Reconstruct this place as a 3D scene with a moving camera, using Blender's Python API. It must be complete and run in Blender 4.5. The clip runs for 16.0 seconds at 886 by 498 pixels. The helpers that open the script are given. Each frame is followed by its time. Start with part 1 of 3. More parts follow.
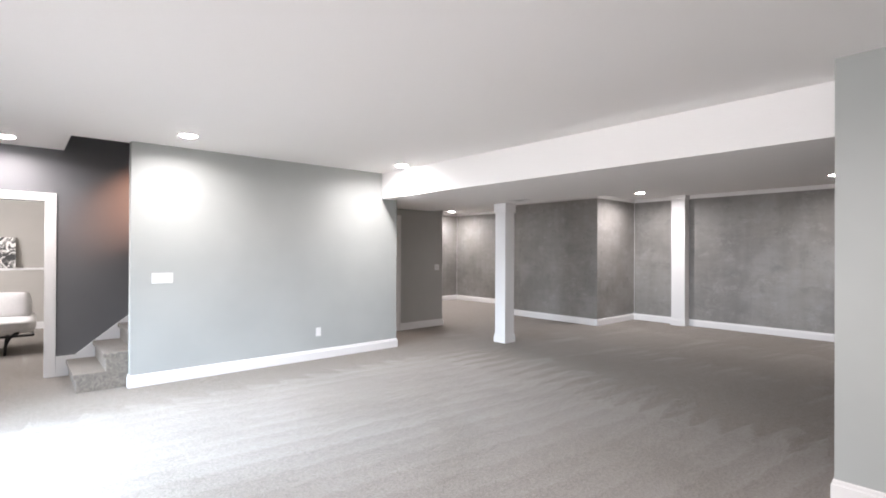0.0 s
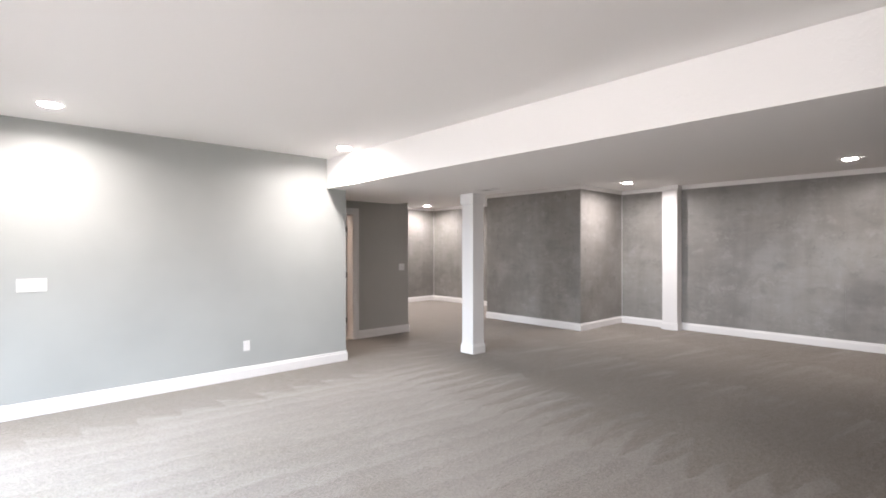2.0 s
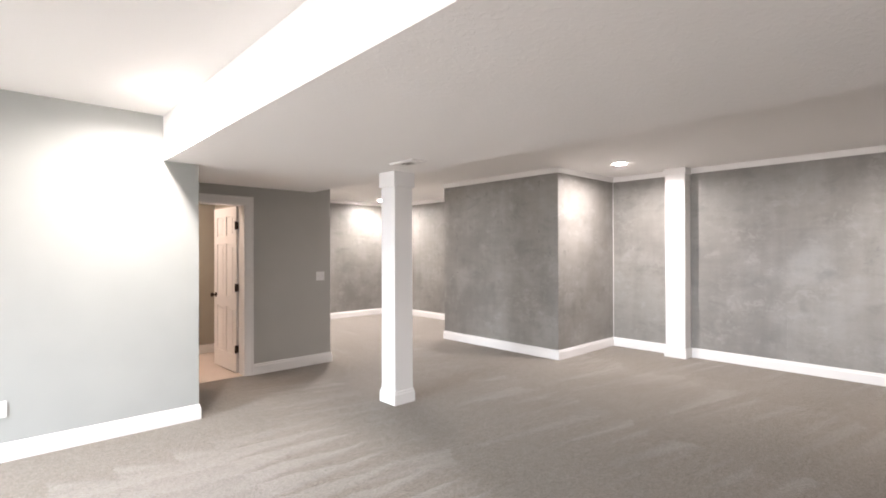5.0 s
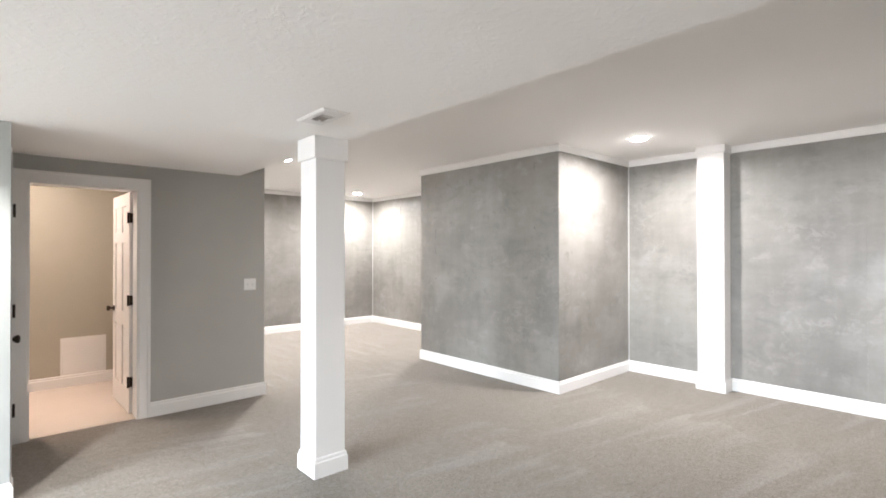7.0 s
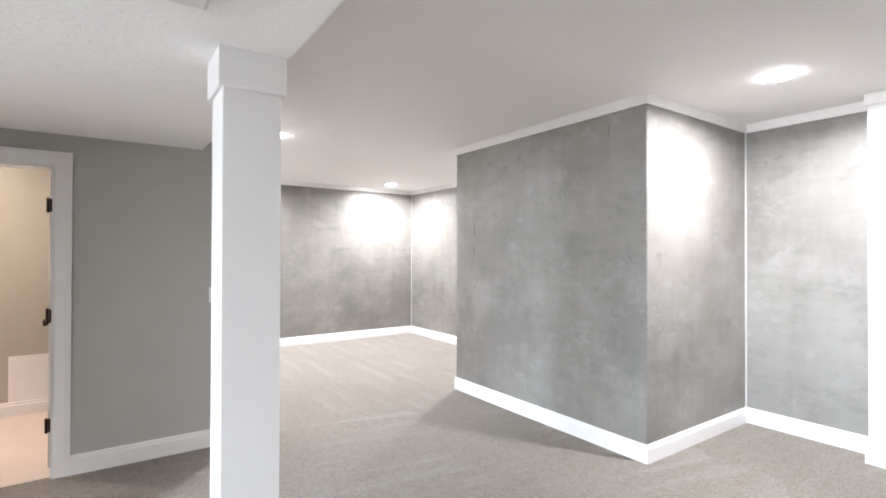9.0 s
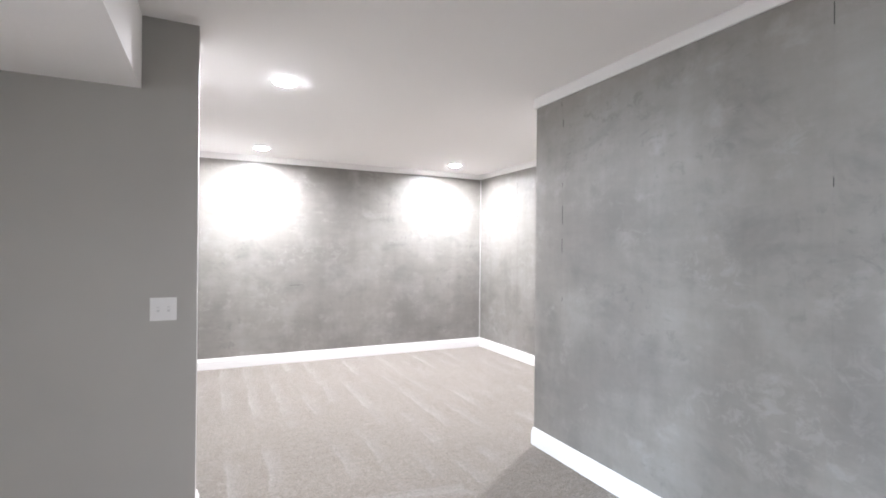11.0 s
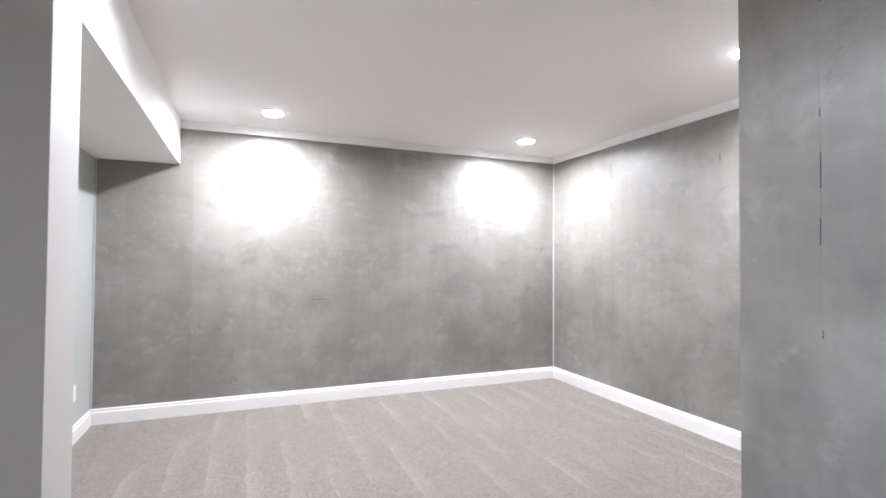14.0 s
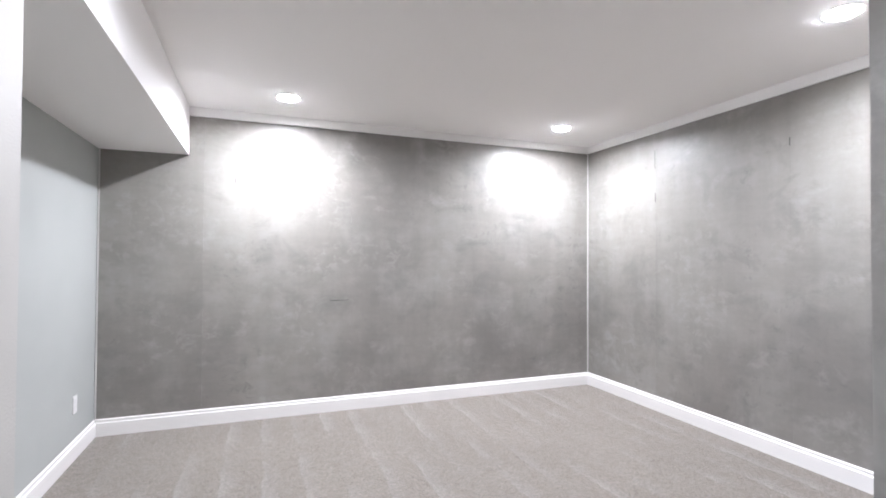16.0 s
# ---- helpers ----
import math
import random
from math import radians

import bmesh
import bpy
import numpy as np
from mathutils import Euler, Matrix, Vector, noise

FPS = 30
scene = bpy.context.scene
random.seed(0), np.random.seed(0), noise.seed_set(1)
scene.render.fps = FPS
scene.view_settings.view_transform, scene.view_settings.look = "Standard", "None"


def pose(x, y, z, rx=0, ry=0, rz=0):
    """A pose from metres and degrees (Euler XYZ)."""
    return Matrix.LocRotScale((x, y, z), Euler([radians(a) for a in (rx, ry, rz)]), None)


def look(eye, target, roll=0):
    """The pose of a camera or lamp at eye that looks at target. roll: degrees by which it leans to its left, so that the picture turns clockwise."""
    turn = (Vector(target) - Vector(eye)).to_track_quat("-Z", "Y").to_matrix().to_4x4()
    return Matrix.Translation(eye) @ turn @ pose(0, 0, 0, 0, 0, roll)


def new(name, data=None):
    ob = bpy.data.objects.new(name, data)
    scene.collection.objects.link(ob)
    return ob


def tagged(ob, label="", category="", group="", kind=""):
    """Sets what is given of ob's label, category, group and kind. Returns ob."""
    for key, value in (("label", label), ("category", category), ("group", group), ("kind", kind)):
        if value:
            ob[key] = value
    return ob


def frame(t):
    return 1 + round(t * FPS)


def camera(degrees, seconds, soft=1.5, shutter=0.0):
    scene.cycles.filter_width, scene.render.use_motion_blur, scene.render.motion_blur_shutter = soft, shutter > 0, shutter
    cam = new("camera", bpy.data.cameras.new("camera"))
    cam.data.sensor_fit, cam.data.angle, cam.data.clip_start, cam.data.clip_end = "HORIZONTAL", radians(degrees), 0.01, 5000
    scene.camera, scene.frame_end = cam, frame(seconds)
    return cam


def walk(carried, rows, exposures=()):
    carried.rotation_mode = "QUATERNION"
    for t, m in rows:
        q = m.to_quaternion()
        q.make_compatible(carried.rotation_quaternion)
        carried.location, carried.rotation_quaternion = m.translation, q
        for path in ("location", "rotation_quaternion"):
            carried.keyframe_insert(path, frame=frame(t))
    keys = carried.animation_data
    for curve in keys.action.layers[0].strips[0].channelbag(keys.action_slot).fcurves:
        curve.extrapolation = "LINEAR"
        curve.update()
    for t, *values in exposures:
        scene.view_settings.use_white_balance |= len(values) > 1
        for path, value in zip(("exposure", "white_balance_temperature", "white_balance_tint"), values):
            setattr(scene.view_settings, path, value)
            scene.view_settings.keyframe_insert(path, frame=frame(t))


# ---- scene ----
cam = camera(84.9, 16.0, soft=1.8)
PATH = [
    (0, (-0.061, 0.014, 1.477), (1.260, 1.516, 1.485), 0.25),
    (0.5, (0.129, 0.100, 1.482), (1.449, 1.603, 1.480), 0.08),
    (1, (0.371, 0.205, 1.488), (1.698, 1.701, 1.486), -0.04),
    (1.5, (0.652, 0.325, 1.489), (1.989, 1.812, 1.479), -0.05),
    (2, (0.963, 0.459, 1.491), (2.307, 1.940, 1.486), -0.06),
    (2.5, (1.292, 0.608, 1.490), (2.646, 2.079, 1.490), -0.07),
    (3, (1.626, 0.771, 1.486), (2.981, 2.242, 1.485), -0.06),
    (3.5, (1.970, 0.938, 1.482), (3.327, 2.407, 1.484), -0.08),
    (4, (2.316, 1.103, 1.478), (3.676, 2.569, 1.485), -0.12),
    (6.5, (3.997, 2.055, 1.490), (5.342, 3.535, 1.499), -0.10),
    (7, (4.312, 2.266, 1.487), (5.651, 3.752, 1.498), -0.03),
    (7.5, (4.633, 2.467, 1.486), (5.954, 3.969, 1.499), -0.05),
    (8, (4.943, 2.688, 1.484), (6.214, 4.233, 1.500), 0.00),
    (8.5, (5.208, 2.955, 1.477), (6.412, 4.552, 1.489), 0.13),
    (9, (5.467, 3.226, 1.481), (6.607, 4.869, 1.496), 0.16),
    (9.5, (5.720, 3.518, 1.487), (6.776, 5.217, 1.495), 0.26),
    (12, (6.612, 5.094, 1.447), (7.414, 6.925, 1.461), 0.57),
    (12.5, (6.638, 5.393, 1.437), (7.428, 7.230, 1.460), 0.53),
    (13, (6.656, 5.670, 1.421), (7.436, 7.511, 1.447), 0.56),
    (13.5, (6.673, 5.889, 1.403), (7.445, 7.733, 1.439), 0.46),
    (14, (6.681, 6.076, 1.389), (7.441, 7.925, 1.433), 0.38),
    (14.5, (6.685, 6.227, 1.380), (7.442, 8.078, 1.425), 0.28),
    (15, (6.682, 6.343, 1.381), (7.424, 8.200, 1.421), 0.25),
    (15.5, (6.681, 6.417, 1.385), (7.409, 8.280, 1.425), 0.26),
    (16, (6.681, 6.475, 1.389), (7.395, 8.343, 1.423), 0.28),
]
EXPOSURES = [
    (0.0, -0.52, 6250, 17), (1.5, -0.48, 6400, 18), (3.0, -0.25, 6600, 18), (4.0, -0.09, 6700, 18), (6.5, 0.44, 6400, 14), (7.2, 0.53, 6300, 12), (8.0, 0.55, 6200, 12), (9.5, 0.61, 5950, 13),
    (12.0, 0.42, 5850, 14), (13.0, 0.33, 5800, 14), (14.5, 0.18, 5800, 14), (16.0, 0.1, 5750, 14),
]
walk(cam, [(t, look(eye, target, roll)) for t, eye, target, roll in PATH], EXPOSURES)

# ---- light ----

world = bpy.data.worlds.new("sky")
scene.world = world
world.use_nodes = True
wn = world.node_tree.nodes
sky = wn.new("ShaderNodeTexSky")
sky.sky_type, sky.sun_disc = "NISHITA", False
sky.sun_elevation, sky.sun_rotation = radians(40), radians(200)
world.node_tree.links.new(sky.outputs[0], wn["Background"].inputs[0])
wn["Background"].inputs[1].default_value = 0.06

DAY, GROUND, CAN, WARM = 250.0, 122.0, 80.0, 26.0


def area_lamp(name, m, w, h, watts, colour):
    data = bpy.data.lights.new(name, "AREA")
    data.shape, data.size, data.size_y, data.energy, data.color = "RECTANGLE", w, h, watts, colour
    ob = new(name, data)
    ob.matrix_world = m
    return ob


def can_lamp(x, y, z, watts, colour):
    data = bpy.data.lights.new("lamp_beam", "AREA")
    data.shape, data.size, data.energy, data.color, data.spread = "DISK", 0.12, watts, colour, radians(166)
    ob = new("lamp_beam", data)
    ob.matrix_world = look((x, y, z), (x, y + 0.0001, 0))


def spot_lamp(name, m, watts, colour, angle=130, blend=0.9, radius=0.045):
    data = bpy.data.lights.new(name, "SPOT")
    data.energy, data.color, data.spot_size, data.spot_blend, data.shadow_soft_size = watts, colour, radians(angle), blend, radius
    ob = new(name, data)
    ob.matrix_world = m
    return ob


# daylight in the opening of the patio door, which faces +x
area_lamp("daylight", look((-2.15, 4.0, 1.5), (0.5, 4.3, 0.0)), 2.3, 1.0, DAY, (0.74, 0.89, 1.0)).data.spread = radians(74)
# daylight thrown up from the ground outside, through the same opening
area_lamp("ground_light", look((-2.15, 1.6, 0.9), (7.0, 3.0, 1.65)), 5.0, 1.3, GROUND, (1.0, 0.97, 0.925)).data.spread = radians(105)
# the bedroom's window light
area_lamp("bedroom_daylight", look((-1.95, 9.6, 1.6), (1, 10.0, 1.0)), 1.6, 1.2, 210, (1.0, 0.97, 0.93))


# ---- materials ----
def material(name, rough=0.5, metal=0.0, base=(0.5, 0.5, 0.5), **more):
    m = bpy.data.materials.new(name)
    m.use_nodes = True
    b = m.node_tree.nodes["Principled BSDF"]
    b.inputs["Base Color"].default_value = (*base, 1)
    b.inputs["Roughness"].default_value, b.inputs["Metallic"].default_value = rough, metal
    for key, value in more.items():
        b.inputs[key.replace("_", " ")].default_value = value
    return m, m.node_tree, b


def coords(nt, scale=(1, 1, 1)):
    tc, mp = nt.nodes.new("ShaderNodeTexCoord"), nt.nodes.new("ShaderNodeMapping")
    mp.inputs["Scale"].default_value = scale
    nt.links.new(tc.outputs["Object"], mp.inputs[0])
    return mp.outputs[0]


def noise_tex(nt, vec, scale, detail=4.0, rough=0.55, warp=0.0):
    n = nt.nodes.new("ShaderNodeTexNoise")
    n.inputs["Scale"].default_value, n.inputs["Detail"].default_value = scale, detail
    n.inputs["Roughness"].default_value, n.inputs["Distortion"].default_value = rough, warp
    nt.links.new(vec, n.inputs["Vector"])
    return n.outputs["Fac"]


def ramp(nt, fac, stops):
    r = nt.nodes.new("ShaderNodeValToRGB")
    while len(r.color_ramp.elements) < len(stops):
        r.color_ramp.elements.new(0.5)
    for e, (p, c) in zip(r.color_ramp.elements, stops):
        e.position, e.color = p, (*c, 1) if len(c) == 3 else c
    nt.links.new(fac, r.inputs[0])
    return r.outputs[0]


def mix(nt, fac, a, b, kind="MIX"):
    n = nt.nodes.new("ShaderNodeMix")
    n.data_type, n.blend_type = "RGBA", kind
    for i, v in ((0, fac), (6, a), (7, b)):
        if isinstance(v, (int, float)):
            n.inputs[i].default_value = v
        elif isinstance(v, tuple):
            n.inputs[i].default_value = (*v, 1)
        else:
            nt.links.new(v, n.inputs[i])
    return n.outputs[2]


def maths(nt, op, a, b=0.0, c=0.0):
    n = nt.nodes.new("ShaderNodeMath")
    n.operation = op
    for i, v in enumerate((a, b, c)):
        if isinstance(v, (int, float)):
            n.inputs[i].default_value = v
        else:
            nt.links.new(v, n.inputs[i])
    return n.outputs[0]


def bump(nt, b, height, strength, dist):
    n = nt.nodes.new("ShaderNodeBump")
    n.inputs["Strength"].default_value, n.inputs["Distance"].default_value = strength, dist
    nt.links.new(height, n.inputs["Height"])
    nt.links.new(n.outputs[0], b.inputs["Normal"])


def painted(name, base, rough=0.55, grain=0.0015, scale=220.0, vary=0.05):
    """Rolled wall paint: faint roller stipple and slow tone changes."""
    m, nt, b = material(name, rough, base=base)
    v = coords(nt)
    slow = noise_tex(nt, v, 1.3, 3)
    lo, hi = tuple(c * (1 - vary) for c in base), tuple(c * (1 + vary) for c in base)
    nt.links.new(ramp(nt, slow, ((0.3, lo), (0.7, hi))), b.inputs["Base Color"])
    bump(nt, b, noise_tex(nt, v, scale, 2), 0.35, grain)
    return m


PAINT = painted("pale_grey_paint", (0.37, 0.388, 0.373))
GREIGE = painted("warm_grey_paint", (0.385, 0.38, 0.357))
DARK = painted("charcoal_paint", (0.14, 0.14, 0.144))
BEIGE = painted("beige_paint", (0.37, 0.345, 0.285))
BEDROOM = painted("greige_paint", (0.42, 0.40, 0.36))
VINYL = painted("pale_beige_vinyl", (0.47, 0.42, 0.37), 0.5, 0.0008, 40, 0.06)
TRIM = painted("white_gloss_paint", (0.72, 0.71, 0.695), 0.32, 0.0006, 60, 0.015)
BEAD = painted("off_white_caulk", (0.55, 0.545, 0.53), 0.5, 0.0006, 60, 0.03)
WHITE_PLASTIC, _, _ = material("white_plastic", 0.35, base=(0.76, 0.76, 0.75))
# even grey that paints the shade inside switch and socket slots
SLOT_SHADE, _, _ = material("slot_shade_grey", 0.5, base=(0.58, 0.58, 0.58))
BRONZE, _, _ = material("oil_rubbed_bronze", 0.42, 0.9, base=(0.045, 0.032, 0.024))
DUCT, _, _ = material("galvanised_duct", 0.55, 0.3, base=(0.5, 0.48, 0.46))
BLACK_METAL, _, _ = material("black_steel", 0.4, 0.6, base=(0.02, 0.02, 0.022))
CRACK, _, _ = material("open_joint", 0.9, base=(0.045, 0.044, 0.042))


def ceiling_paint(name, relief):
    m, nt, b = material(name, 0.8, base=(0.87, 0.86, 0.845))
    v = coords(nt)
    lumps = noise_tex(nt, v, 28, 4, 0.6, 0.6)
    flat = ramp(nt, lumps, ((0.48, (0, 0, 0)), (0.62, (1, 1, 1))))
    bump(nt, b, flat, relief, 0.004)
    return m


CEILING = ceiling_paint("white_ceiling_paint", 0.07)
SOFFIT = ceiling_paint("white_textured_soffit_paint", 0.19)


def concrete():
    """Polished concrete-look panels: cloudy mottling, pale trowel blooms and a broken gloss."""
    m, nt, b = material("polished_concrete", 0.4)
    v = coords(nt)
    info = nt.nodes.new("ShaderNodeObjectInfo")
    clouds = noise_tex(nt, v, 0.8, 4, 0.55, 0.2)
    blotch = noise_tex(nt, v, 2.3, 6, 0.58, 0.15)
    smear = noise_tex(nt, coords(nt, (2.6, 2.6, 3.6)), 1.0, 6, 0.62, 0.5)
    bloom = noise_tex(nt, coords(nt, (3.4, 3.4, 4.4)), 1.0, 7, 0.66, 0.2)
    grain = noise_tex(nt, v, 30, 4, 0.65)
    drag = noise_tex(nt, coords(nt, (3, 3, 14)), 1.0, 5, 0.6, 0.3)
    drip = noise_tex(nt, coords(nt, (9, 9, 0.9)), 1.0, 4, 0.55, 0.2)
    flake = noise_tex(nt, coords(nt, (11, 11, 13)), 1.0, 6, 0.7, 0.6)
    where = noise_tex(nt, coords(nt, (1.3, 1.3, 1.7)), 1.0, 2, 0.5, 0.3)
    base = ramp(nt, clouds, ((0.3, (0.159, 0.151, 0.139)), (0.5, (0.207, 0.196, 0.18)), (0.72, (0.258, 0.247, 0.229))))
    base = mix(nt, maths(nt, "MULTIPLY", ramp(nt, blotch, ((0.46, (0, 0, 0)), (0.64, (1, 1, 1)))), 0.36), base, (0.282, 0.275, 0.26))
    base = mix(nt, maths(nt, "MULTIPLY", ramp(nt, smear, ((0.28, (1, 1, 1)), (0.46, (0, 0, 0)))), 0.5), base, (0.132, 0.128, 0.121))
    base = mix(nt, maths(nt, "MULTIPLY", ramp(nt, bloom, ((0.58, (0, 0, 0)), (0.7, (1, 1, 1)))), 0.27), base, (0.37, 0.362, 0.345))
    chips = maths(nt, "MULTIPLY", ramp(nt, flake, ((0.5, (0, 0, 0)), (0.6, (1, 1, 1)))), ramp(nt, where, ((0.52, (0, 0, 0)), (0.64, (1, 1, 1)))))
    base = mix(nt, maths(nt, "MULTIPLY", chips, 0.26), base, (0.34, 0.332, 0.315))
    pits = maths(nt, "MULTIPLY", ramp(nt, flake, ((0.36, (1, 1, 1)), (0.45, (0, 0, 0)))), ramp(nt, where, ((0.36, (1, 1, 1)), (0.47, (0, 0, 0)))))
    base = mix(nt, maths(nt, "MULTIPLY", pits, 0.42), base, (0.12, 0.116, 0.11))
    base = mix(nt, 0.16, base, ramp(nt, drag, ((0.3, (0.35, 0.35, 0.35)), (0.7, (0.65, 0.65, 0.65)))), "OVERLAY")
    base = mix(nt, 0.16, base, ramp(nt, drip, ((0.3, (0.35, 0.35, 0.35)), (0.7, (0.65, 0.65, 0.65)))), "OVERLAY")
    base = mix(nt, 0.09, base, ramp(nt, grain, ((0.3, (0.35, 0.35, 0.35)), (0.7, (0.65, 0.65, 0.65)))), "OVERLAY")
    tone = maths(nt, "MULTIPLY_ADD", info.outputs["Random"], 0.08, 0.96)
    hsv = nt.nodes.new("ShaderNodeHueSaturation")
    nt.links.new(base, hsv.inputs["Color"])
    nt.links.new(tone, hsv.inputs["Value"])
    nt.links.new(hsv.outputs[0], b.inputs["Base Color"])
    nt.links.new(maths(nt, "MULTIPLY_ADD", blotch, -0.4, 0.62), b.inputs["Roughness"])
    bump(nt, b, maths(nt, "ADD", blotch, maths(nt, "MULTIPLY", drag, 0.2)), 0.26, 0.006)
    return m


CONCRETE = concrete()


def carpet():
    """Cut-pile carpet with vacuum marks: long wedges where the nap leans the other way."""
    m, nt, b = material("cut_pile_carpet", 0.95, base=(0.3, 0.27, 0.25), Sheen_Weight=0.15, Sheen_Roughness=0.5)
    v = coords(nt)
    tuft = noise_tex(nt, v, 170, 3, 0.7)
    clump = noise_tex(nt, v, 58, 5, 0.7)
    slow = noise_tex(nt, v, 1.1, 3)
    sep = nt.nodes.new("ShaderNodeSeparateXYZ")
    nt.links.new(v, sep.inputs[0])
    x, y = sep.outputs[0], sep.outputs[1]
    wob = maths(nt, "MULTIPLY_ADD", noise_tex(nt, v, 0.7, 2), 1.2, -0.6)

    def lanes(turn, width, length, along, period, shift, lo, hi, gain):
        """Vacuum strokes: wedges that widen along the stroke and stop short at a ragged end."""
        tc, mp = nt.nodes.new("ShaderNodeTexCoord"), nt.nodes.new("ShaderNodeMapping")
        mp.inputs["Rotation"].default_value = (0, 0, radians(turn))
        nt.links.new(tc.outputs["Object"], mp.inputs[0])
        s = nt.nodes.new("ShaderNodeSeparateXYZ")
        nt.links.new(mp.outputs[0], s.inputs[0])
        u, w = (s.outputs[0], s.outputs[1]) if along == "x" else (s.outputs[1], s.outputs[0])
        c = nt.nodes.new("ShaderNodeCombineXYZ")
        nt.links.new(maths(nt, "MULTIPLY", u, length), c.inputs[0])
        nt.links.new(maths(nt, "MULTIPLY", w, width), c.inputs[1])
        across = nt.nodes.new("ShaderNodeCombineXYZ")
        nt.links.new(maths(nt, "MULTIPLY", w, width * 0.55), across.inputs[0])
        ragged = maths(nt, "MULTIPLY", noise_tex(nt, across.outputs[0], 1.0, 2), 0.55)
        saw = maths(nt, "FRACT", maths(nt, "ADD", maths(nt, "MULTIPLY_ADD", u, 1 / period, shift), ragged))
        n = noise_tex(nt, c.outputs[0], 1.0, 3, 0.55, 0.25)
        return ramp(nt, maths(nt, "MULTIPLY_ADD", saw, gain, n), ((lo, (0, 0, 0)), (hi, (1, 1, 1))))
    mid = lanes(12, 5.5, 0.3, "x", 1.7, 0.1, 0.64, 0.8, 0.2)
    fine = maths(nt, "MULTIPLY_ADD", noise_tex(nt, v, 3.0, 3, 0.6), 0.16, -0.08)
    lane = maths(nt, "ADD", maths(nt, "MULTIPLY_ADD", x, 0.1, y), maths(nt, "ADD", fine, maths(nt, "MULTIPLY", wob, 0.1)))
    cell = maths(nt, "DIVIDE", lane, 0.235)
    saw = maths(nt, "FRACT", cell)
    idv = nt.nodes.new("ShaderNodeCombineXYZ")
    nt.links.new(maths(nt, "MULTIPLY", maths(nt, "FLOOR", cell), 3.71), idv.inputs[0])
    each = noise_tex(nt, idv.outputs[0], 1.0, 1)
    # first room: long grooves, pale on one flank, stopping in scallops short of the wall
    groove = ramp(nt, saw, ((0.0, (0.8, 0.8, 0.8)), (0.42, (0.4, 0.4, 0.4)), (0.86, (0.06, 0.06, 0.06)), (1.0, (0.8, 0.8, 0.8))))
    scallop = maths(nt, "FRACT", maths(nt, "ADD", maths(nt, "DIVIDE", x, 0.36), maths(nt, "MULTIPLY", fine, 3.0)))
    edge = maths(nt, "ADD", maths(nt, "MULTIPLY_ADD", scallop, -0.26, 5.46), maths(nt, "MULTIPLY", fine, 1.5))
    inside = ramp(nt, maths(nt, "MULTIPLY_ADD", maths(nt, "SUBTRACT", edge, y), 2.0, 0.5), ((0.42, (0.08, 0.08, 0.08)), (0.6, (1, 1, 1))))
    groove = maths(nt, "MULTIPLY_ADD", groove, maths(nt, "MULTIPLY_ADD", each, 1.8, -0.2), 0.12)
    front = maths(nt, "MULTIPLY", maths(nt, "MULTIPLY_ADD", groove, 0.8, 0.32), inside)
    # back room: thin strokes side by side, crisp on one flank and broken along their length
    stroke = maths(nt, "DIVIDE", maths(nt, "ADD", x, maths(nt, "MULTIPLY", fine, 0.6)), 0.24)
    along = nt.nodes.new("ShaderNodeCombineXYZ")
    nt.links.new(maths(nt, "MULTIPLY", maths(nt, "FLOOR", stroke), 3.71), along.inputs[0])
    nt.links.new(maths(nt, "MULTIPLY", y, 1.1), along.inputs[1])
    back = ramp(nt, maths(nt, "FRACT", stroke), ((0.0, (1, 1, 1)), (0.16, (0.5, 0.5, 0.5)), (0.5, (0, 0, 0))))
    back = maths(nt, "MULTIPLY", back, ramp(nt, noise_tex(nt, along.outputs[0], 1.0, 3, 0.6), ((0.44, (0, 0, 0)), (0.6, (1, 1, 1)))))
    # the turn of the nap: pale teeth that start on one line and run out to points
    xw = maths(nt, "ADD", x, maths(nt, "MULTIPLY", fine, 0.6))
    reach = maths(nt, "ADD", ramp(nt, maths(nt, "MULTIPLY", y, 0.1), ((0.18, (0.45, 0.45, 0.45)), (0.36, (1.0, 1.0, 1.0)))), maths(nt, "MULTIPLY_ADD", each, 0.9, -0.35))
    run = maths(nt, "DIVIDE", maths(nt, "SUBTRACT", xw, 4.22), reach)
    tooth = ramp(nt, maths(nt, "MULTIPLY_ADD", maths(nt, "SUBTRACT", saw, run), 0.5, 0.5), ((0.48, (0, 0, 0)), (0.58, (1.0, 1.0, 1.0))))
    tooth = maths(nt, "MULTIPLY", tooth, ramp(nt, maths(nt, "MULTIPLY", y, 0.1), ((0.5, (1, 1, 1)), (0.56, (0, 0, 0)))))
    in_mid = maths(nt, "GREATER_THAN", xw, 4.22)
    in_back = maths(nt, "GREATER_THAN", maths(nt, "ADD", y, wob), 7.3)
    nap = mix(nt, in_mid, front, maths(nt, "MAXIMUM", maths(nt, "MULTIPLY", mid, 0.6), maths(nt, "MULTIPLY", tooth, 0.8)))
    nap = mix(nt, in_back, nap, maths(nt, "MULTIPLY", back, 0.82))
    patch = ramp(nt, noise_tex(nt, v, 0.9, 3, 0.55, 0.6), ((0.3, (0.4, 0.4, 0.4)), (0.55, (1, 1, 1))))
    nap = maths(nt, "MULTIPLY", nap, patch)
    nap = maths(nt, "MULTIPLY", nap, ramp(nt, clump, ((0.34, (0.4, 0.4, 0.4)), (0.6, (1, 1, 1)))))
    tread = noise_tex(nt, v, 19, 4, 0.65, 0.3)
    base = ramp(nt, tuft, ((0.25, (0.148, 0.127, 0.106)), (0.5, (0.226, 0.199, 0.17)), (0.78, (0.324, 0.29, 0.254))))
